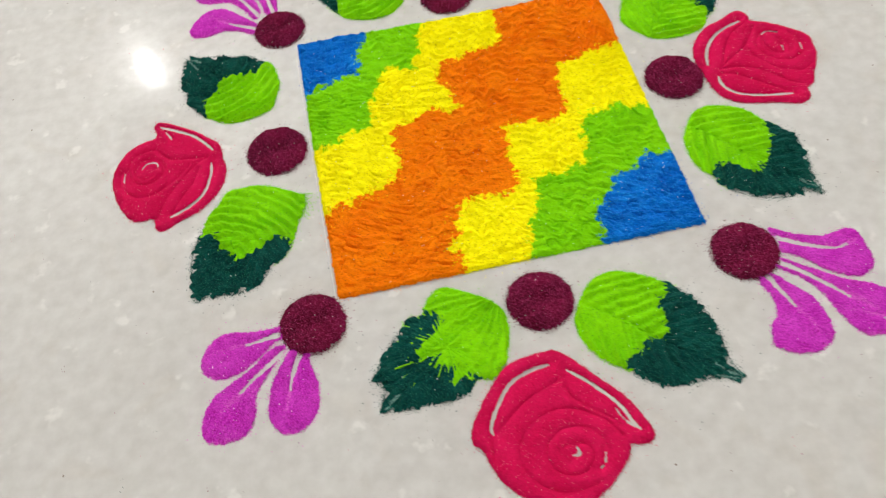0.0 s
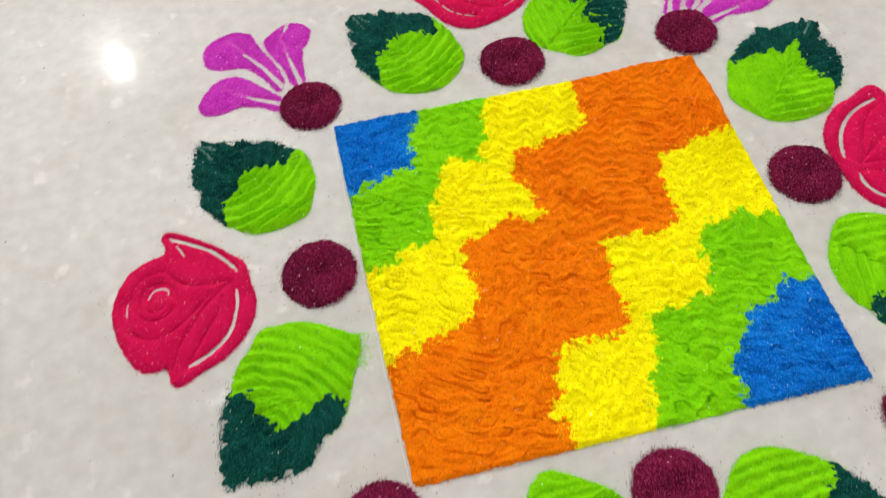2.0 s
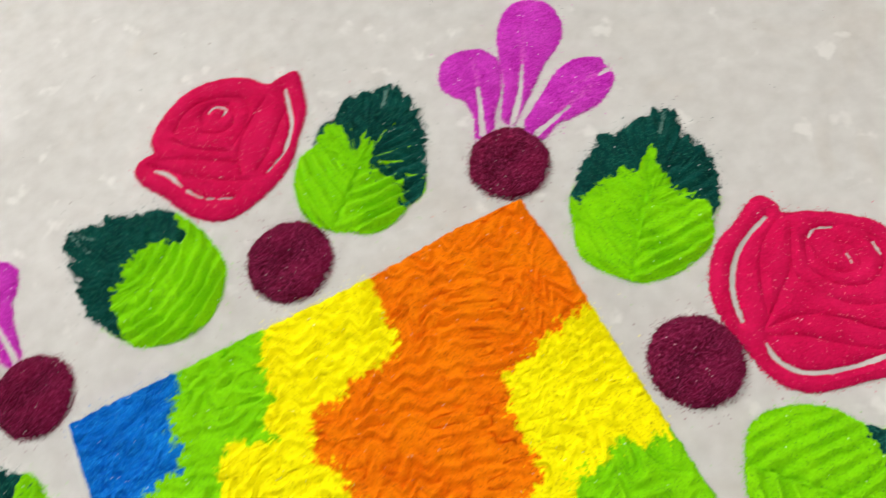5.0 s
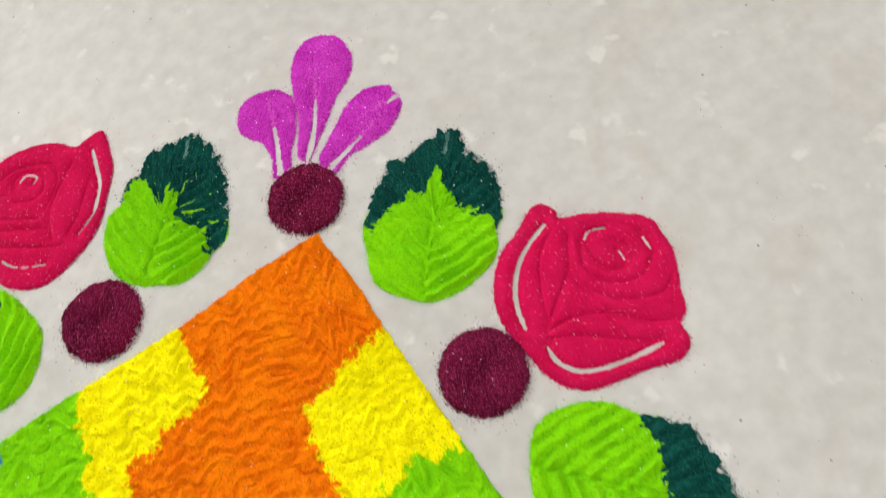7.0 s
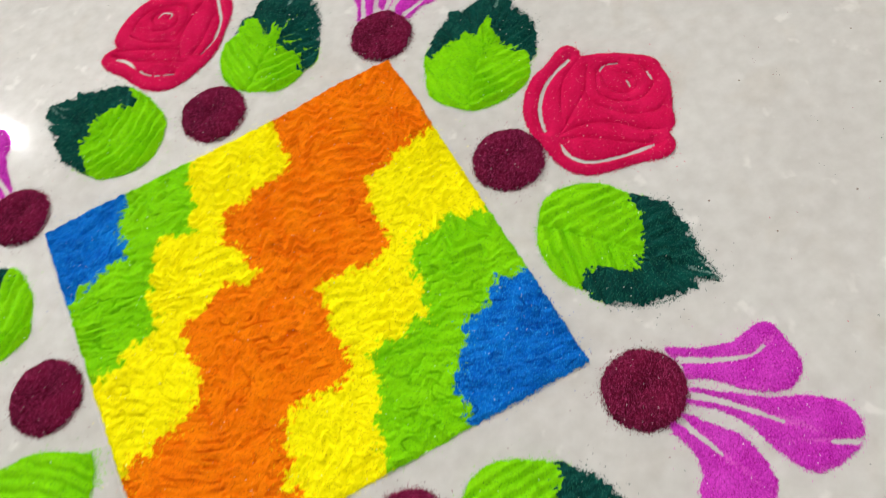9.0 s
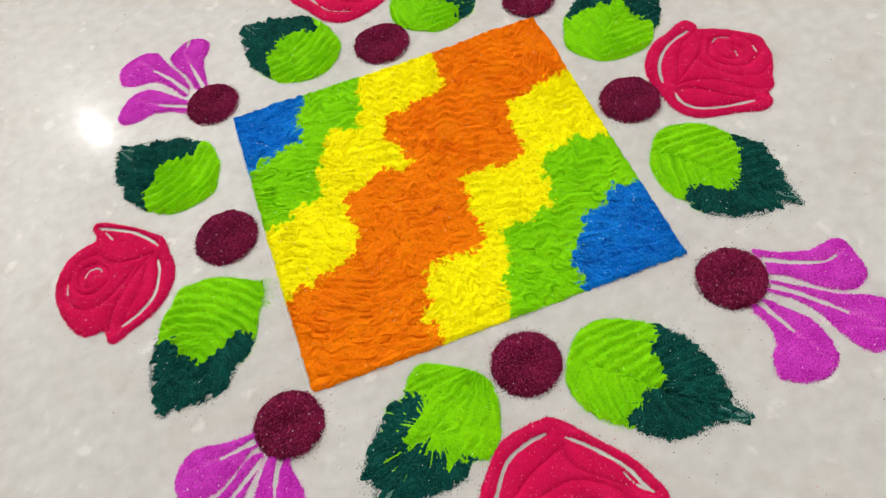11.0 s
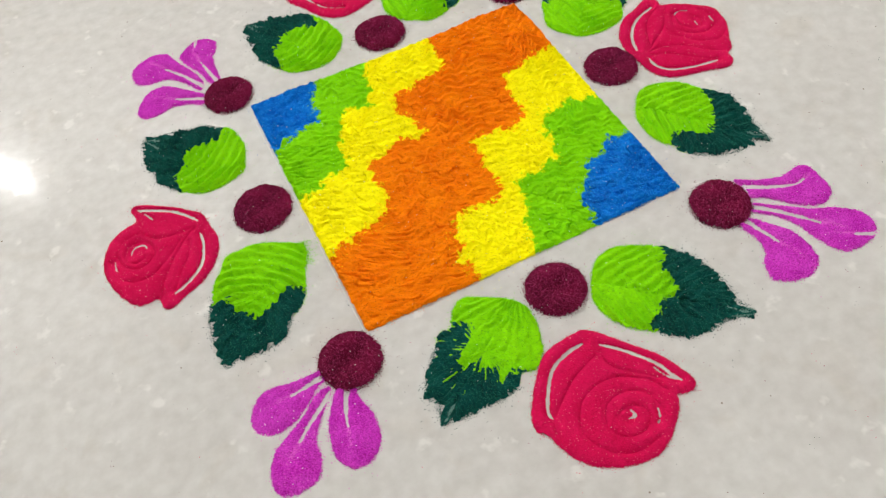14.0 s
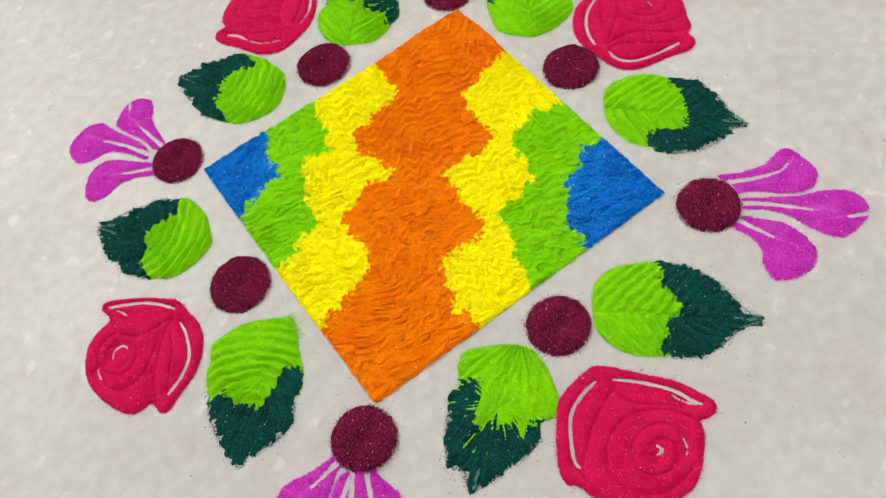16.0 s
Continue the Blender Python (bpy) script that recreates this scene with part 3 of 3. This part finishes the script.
    if len(smudge):
        grains("spilled_powder", [curve(smudge)[:-1]], LIME, leaf, 900, seed + 22, 0.0028, 0.05)
    solid = corners(d > 0)
    relief("light_blade", x, y, z, solid & ~dark, LIME, leaf, "lime green blade with pressed veins")
    pale = dark & (0.85 * np.exp(-(np.maximum(scrape, 0)[:-1, :-1] / 0.0011) ** 2) > rng.uniform(0.1, 1, dark.shape))
    dark_tip = relief("dark_tip", x, y, z, solid & dark & ~pale, DARK_GREEN, leaf, "dark bottle green tip")
    if scratches:
        relief("scrape_mark", x, y, z, solid & pale, PALE_GREEN, dark_tip, "pale scrape marks in thin powder")
    order = [((q - base) @ way) for q in line]
    cut = np.median(order)
    grains("spilled_powder", [np.array([q for q, o in zip(line, order) if o > cut])], DARK_GREEN, leaf, 1700, seed + 7, 0.0010, 0.08)
    grains("spilled_powder", [np.array([q for q, o in zip(line, order) if o <= cut])], LIME, leaf, 1100, seed + 8, 0.0008, 0.05)


LEAVES = (
    dict(arcs=True, smudge=[(52, 34), (52, 24), (50, 14), (46, 8)], at=(-0.2178, -0.0687), scratches=0, outline=[(51, 30), (49, 16), (42, -1), (35, -20), (27, -29), (16, -37), (9, -46), (1, -52), (-16, -55), (-31, -52), (-39, -52), (-47, -55), (-49, -48), (-47, -40), (-50, -29), (-49, -10), (-46, 2), (-39, 14), (-34, 29), (-24, 41), (-17, 52), (-4, 54), (15, 52), (32, 44), (44, 36)],
         edge=[(-48, 22), (-39, 9), (-29, 10), (-24, -3), (-18, -16), (-9, -24), (-1, -20), (10, -16), (18, -9), (28, -9), (32, -17), (40, -22)], rib=[(47, 31), (15, 6), (-21, -26), (-47, -55)]),
    dict(arcs=True, at=(-0.2239, 0.1152), scratches=2, outline=[(-43, 50), (-30, 49), (-14, 47), (2, 42), (21, 37), (31, 27), (41, 21), (46, 6), (47, -11), (43, -25), (37, -40), (25, -46), (11, -49), (-2, -49), (-13, -45), (-20, -39), (-27, -35), (-36, -21), (-43, -10), (-43, 1), (-48, 14), (-47, 28)],
         edge=[(41, 29), (32, 16), (29, 10), (21, 13), (3, 13), (-9, 13), (-11, 0), (-19, -10), (-27, -20), (-23, -41)], rib=[(38, -40), (16, -19), (-10, 14), (-43, 50)]),
    dict(arcs=True, at=(-0.0784, 0.2242), scratches=2, outline=[(-41, 55), (-28, 51), (-11, 51), (4, 44), (20, 40), (29, 31), (33, 26), (41, 9), (46, -14), (44, -28), (35, -41), (24, -50), (9, -54), (-10, -50), (-24, -43), (-31, -33), (-40, -20), (-45, -8), (-44, 4), (-46, 20), (-44, 38)],
         edge=[(28, 39), (29, 20), (28, 10), (15, 14), (1, 16), (-13, 12), (-19, 0), (-28, -6), (-29, -23), (-33, -39)], rib=[(27, -49), (5, -14), (-15, 18), (-40, 53)]),
    dict(strands=0.62, at=(0.0757, 0.2252), scratches=1, outline=[(42, 45), (45, 37), (48, 28), (48, 13), (47, 2), (39, -13), (33, -29), (24, -41), (11, -45), (0, -50), (-15, -50), (-28, -42), (-41, -32), (-49, -18), (-49, -2), (-45, 12), (-34, 26), (-24, 29), (-12, 41), (-1, 41), (11, 50), (27, 48)],
         edge=[(-24, 34), (-3, 36), (-3, 19), (1, 8), (12, 17), (13, 11), (4, -7), (11, -21), (16, -29), (9, -39), (13, -52)], rib=[(-35, -33), (-11, -10), (17, 15), (41, 44)]),
    dict(at=(0.2158, 0.1096), scratches=1, outline=[(46, 48), (49, 40), (46, 29), (50, 17), (51, 5), (46, -8), (39, -22), (30, -30), (20, -42), (10, -48), (-9, -50), (-26, -47), (-37, -39), (-46, -27), (-52, -13), (-46, 6), (-38, 24), (-28, 31), (-21, 39), (-9, 44), (-1, 50), (8, 48), (20, 50), (35, 49)],
         edge=[(-39, 32), (-33, 18), (-22, 23), (-5, 24), (10, 22), (23, 28), (19, 13), (20, 0), (25, -11), (30, -15), (29, -36)], rib=[(-34, -41), (-13, -14), (14, 15), (45, 47)]),
    dict(at=(0.2139, -0.0895), scratches=3, outline=[(-6, 57), (16, 47), (29, 28), (40, 17), (47, 3), (45, -9), (46, -23), (42, -38), (43, -57), (31, -51), (19, -53), (8, -53), (-10, -47), (-25, -37), (-35, -26), (-35, -19), (-43, -10), (-47, 8), (-45, 27), (-36, 43), (-23, 56)],
         edge=[(30, 32), (26, 13), (23, 2), (17, -10), (8, -17), (-4, -22), (-17, -11), (-30, -10), (-39, -24)], rib=[(-35, 39), (-8, 9), (19, -24), (43, -57)]),
    dict(at=(0.0781, -0.2320), scratches=3, outline=[(-41, 38), (-29, 51), (-13, 55), (4, 50), (26, 36), (37, 23), (46, 5), (49, -17), (48, -36), (52, -54), (37, -49), (20, -49), (-3, -47), (-16, -38), (-29, -27), (-41, -17), (-51, 3), (-51, 22)],
         edge=[(27, 41), (17, 19), (14, 4), (11, -10), (0, -10), (-13, -17), (-22, -21), (-27, -37)], rib=[(-43, 33), (-14, 9), (18, -24), (52, -54)]),
    dict(fan=True, strands=0.55, at=(-0.0782, -0.2070), scratches=1, outline=[(9, 48), (29, 39), (46, 27), (54, 13), (53, -6), (45, -27), (33, -38), (21, -36), (13, -45), (-1, -48), (-18, -46), (-34, -48), (-44, -44), (-52, -45), (-51, -37), (-47, -27), (-53, -20), (-49, -8), (-41, 4), (-30, 15), (-21, 27), (-10, 27), (-4, 38)],
         edge=[(-15, 32), (3, 22), (-2, 9), (-15, 0), (-20, -14), (-8, -10), (-4, -21), (5, -24), (2, -38), (13, -31), (27, -38)], rib=[(45, 24), (12, 1), (-23, -24), (-51, -45)]),
)

# ---- roses ----


def build_rose(at, outline, gaps, thin, grooves, folds, seed):
    rose = thing("powder_rose", at, "crimson powder rose with pressed petal lines and bare white curves", "rangoli rose", "roses round the square")
    line = curve(outline, True)
    lo, hi = line.min(0) - 0.004, line.max(0) + 0.004
    x, y, rng = sheet(lo, hi, 0.0006, seed)
    edge = depth(x, y, line) + 0.0008 + 0.0004 * cloudy(x, y, 0.005, seed) + rng.uniform(-0.0004, 0.0004, x.shape)
    d = edge.copy()
    for width, lines in ((0.00100, gaps), (0.00030, thin)):
        for g in lines:
            c = curve(g)
            ends = np.minimum(np.hypot(x - c[0][0], y - c[0][1]), np.hypot(x - c[-1][0], y - c[-1][1]))
            w = width * np.clip(0.35 + ends / 0.008, 0, 1)
            d = np.minimum(d, distance(x, y, c) - w + 0.0003 * cloudy(x, y, 0.003, seed + 1))
    z = heap_height(d, 0.0046, 0.0036)
    # strokes of poured powder lie side by side like ropes, with a valley where they meet
    valley = np.zeros(x.shape)
    for g in grooves:
        q = distance(x, y, curve(g)) + 0.0004 * cloudy(x, y, 0.004, seed + 6)
        valley = np.maximum(valley, np.exp(-np.abs(q) / 0.0024))
    z -= np.clip(edge / 0.006, 0, 1) * 0.0031 * valley
    z += np.clip(d / 0.003, 0, 1) * (0.00028 * cloudy(x, y, 0.003, seed + 2) + 0.0004 * cloudy(x, y, 0.011, seed + 3) + rng.uniform(-0.00028, 0.00028, x.shape))
    z = np.maximum(z, 0.0002)
    cx, cy = (x[:-1, :-1] + x[1:, 1:]) / 2, (y[:-1, :-1] + y[1:, 1:]) / 2
    left = corners(d > 0)
    for fold in folds:
        hit = left & inside(cx, cy, np.array(fold) / 1000)
        relief("outer_petal", x, y, z, hit, CRIMSON, rose)
        left &= ~hit
    relief("bud", x, y, z, left, CRIMSON, rose, "crimson bud with a pressed spiral")
    grains("spilled_powder", [line], CRIMSON, rose, 2200, seed + 5, 0.0008, 0.05)


ROSES = (
    dict(at=(-0.2851, 0.0198), outline=[(-14, 62), (-7, 65), (4, 59), (22, 46), (38, 32), (46, 23), (49, 5), (51, -12), (46, -28), (35, -43), (22, -52), (7, -58), (-5, -64), (-12, -61), (-14, -49), (-22, -49), (-32, -47), (-39, -39), (-46, -25), (-51, -9), (-52, 7), (-48, 21), (-39, 35), (-25, 43), (-12, 47)],
         folds=[[(-8, 90), (2, 39), (18, 20), (34, 11), (43, 11), (90, 11), (90, 90)], [(-10, -90), (-10, -49), (8, -27), (23, 0), (43, 11), (90, 11), (90, -90)]],
         gaps=[[(-8, 59), (4, 52), (21, 41), (33, 28), (40, 18)], [(38, 2), (37, -13), (30, -32), (16, -44), (0, -51)]],
         thin=[[(-8, 59), (-3, 51), (2, 41)], [(-27, 8), (-24, 14), (-19, 17), (-12, 15), (-11, 9)], [(-42, -3), (-42, 4), (-41, 10)]],
         grooves=[[(-16, -1), (-24, -2), (-30, 7), (-28, 18), (-18, 21), (-8, 14), (-6, 1), (-14, -8), (-26, -8), (-36, 3), (-37, 17), (-30, 27), (-18, 30), (-10, 29)],
                  [(-45, 11), (-43, -6), (-33, -20), (-20, -24), (-6, -19), (8, -8), (18, 2)],
                  [(-12, 30), (0, 16), (17, 11), (33, 10)],
                  [(-12, -54), (-6, -37), (3, -23), (15, -7), (28, 5), (35, 9)],
                  [(2, -47), (12, -31), (22, -17), (27, -2)]]),
    dict(at=(-0.0082, -0.2898), outline=[(13, 56), (21, 49), (35, 31), (51, 11), (59, -6), (63, -20), (59, -26), (50, -26), (45, -24), (40, -34), (26, -47), (11, -56), (-3, -57), (-20, -53), (-36, -45), (-46, -34), (-53, -19), (-56, -8), (-62, 0), (-60, 11), (-51, 25), (-39, 40), (-26, 52), (-11, 56), (4, 57)],
         folds=[[(9, 90), (9, 41), (-13, 28), (-32, 9), (-42, -15), (-37, -35), (-90, -60), (-90, 90)], [(9, 90), (9, 29), (29, 8), (45, -16), (52, -40), (90, -40), (90, 90)]],
         gaps=[[(5, 46), (-8, 45), (-26, 38), (-39, 23), (-47, 9), (-47, 3)], [(17, 39), (31, 25), (46, 5), (51, -9), (55, -16)], [(8, -19), (8, -24), (3, -24)]],
         thin=[[(55, -16), (47, -8), (43, 2)], [(27, -25), (24, -33), (20, -37)]],
         grooves=[[(41, -18), (32, -4), (14, 8), (-4, 10), (-22, 2), (-32, -13), (-31, -28), (-21, -42), (-4, -49), (14, -47)],
                  [(27, -27), (27, -16), (16, -6), (0, -5), (-11, -13), (-14, -26), (-6, -36), (8, -38), (17, -30), (17, -21), (8, -16), (-1, -18), (1, -27)],
                  [(8, 32), (-16, 23), (-35, 10), (-48, -3), (-50, -16)],
                  [(13, 34), (14, 19), (29, 3), (46, -10), (50, -16)]]),
    dict(at=(0.0009, 0.2881), outline=[(65, 27), (62, 10), (57, -6), (45, -22), (32, -38), (16, -48), (-3, -54), (-21, -55), (-36, -46), (-45, -33), (-53, -16), (-61, -4), (-65, 8), (-62, 16), (-55, 19), (-48, 19), (-47, 28), (-39, 39), (-25, 49), (-6, 55), (14, 52), (31, 43), (42, 30), (53, 30), (61, 30)],
         folds=[[(-93, 23), (-49, 14), (-28, 5), (-5, -8), (13, -5), (37, 22), (43, 35), (93, 93), (93, -93), (-93, -93)]],
         gaps=[[(52, 19), (48, 1), (44, -12), (32, -28)], [(-52, 6), (-45, -2), (-41, -12)]],
         thin=[[(32, -28), (16, -36)], [(-41, -12), (-31, -30), (-12, -42)], [(-3, 30), (3, 32), (9, 26), (4, 22)]],
         grooves=[[(-9, 22), (-7, 32), (2, 34), (12, 24), (10, 12), (0, 9), (-13, 16)],
                  [(-28, 27), (-19, 37), (0, 40), (20, 30), (23, 17), (15, 4), (3, -5)],
                  [(-49, 13), (-31, 3), (-15, -8), (1, -19)],
                  [(-33, 22), (-21, 6), (-3, -7)],
                  [(37, 19), (19, 5), (5, -11), (0, -29)],
                  [(43, 1), (27, -18), (10, -32)],
                  [(-54, 10), (-37, -7), (-15, -25), (3, -37)]]),
    dict(at=(0.2683, 0.0138), outline=[(8, 63), (13, 54), (12, 48), (27, 40), (44, 27), (55, 14), (54, 2), (52, -11), (42, -28), (34, -43), (26, -48), (25, -56), (21, -61), (13, -64), (-4, -58), (-23, -53), (-37, -49), (-48, -39), (-54, -25), (-55, -8), (-56, 8), (-53, 24), (-42, 41), (-29, 51), (-13, 57), (0, 63)],
         folds=[[(12, 90), (10, 45), (-3, 17), (-17, 1), (-38, -7), (-90, -7), (-90, 90)], [(-90, -7), (-38, -7), (-18, -11), (3, -30), (26, -39), (60, -45), (60, -100), (-90, -100)]],
         gaps=[[(2, 50), (-14, 45), (-30, 35), (-42, 19), (-47, 3)], [(-43, -14), (-44, -24), (-37, -36), (-24, -43), (-6, -48), (12, -51)]],
         thin=[[(15, 27), (21, 30), (30, 26)], [(26, 10), (27, 7), (26, 2)], [(44, 7), (43, -1)]],
         grooves=[[(14, 23), (12, 10), (18, 0), (29, -1), (33, 8), (28, 17)],
                  [(13, 28), (4, 12), (11, -5), (27, -12), (42, -5), (46, 8), (39, 22)],
                  [(10, 37), (-5, 13), (0, -5), (13, -20), (32, -27), (49, -16)],
                  [(5, 45), (-12, 35), (-25, 17), (-33, -1)],
                  [(9, 36), (-5, 17), (-24, 4), (-40, -7)],
                  [(-40, -7), (-20, -9), (-1, -20), (14, -37), (28, -45)],
                  [(-40, -11), (-25, -19), (-6, -36), (11, -49)]]),
)

build_square()
for k, spec in enumerate(FLOWERS):
    build_flower(spec, 100 + 100 * k)
for k, spec in enumerate(LEAVES):
    build_leaf(seed=600 + 20 * k, **spec)
for k, spec in enumerate(ROSES):
    build_rose(seed=900 + 20 * k, **spec)
for k, (at, size) in enumerate((((-0.1859, 0.0196), 0.0558), ((0.0051, -0.1890), 0.0524), ((0.1861, 0.0102), 0.0533), ((0.0055, 0.1843), 0.0553))):
    dot = thing("powder_dot", at, "round maroon powder heap with a dimple, beside the square", "rangoli dot", "dots along the sides")
    dot_relief(dot, "powder_mound", (0, 0), size, 1100 + 20 * k)


def build_loose_grains():
    """Single grains that drifted over the tile round the design."""
    rng = np.random.default_rng(77)
    for mat, count, name in ((MAROON, 260, "maroon"), (DARK_GREEN, 160, "dark green"), (CRIMSON, 90, "crimson")):
        turn, r = rng.uniform(0, 6.283, count), rng.uniform(0.17, 0.43, count)
        seeds = [np.array([(a * math.cos(b), a * math.sin(b)), (a * math.cos(b) + 0.004, a * math.sin(b))]) for a, b in zip(r, turn)]
        ob = grains("loose_grains", seeds, mat, None, count, 78 + count, 0.002, 0.1)
        tagged(ob, "scattered " + name + " powder grains on the tile", "powder grains", kind="stuff")


build_loose_grains()
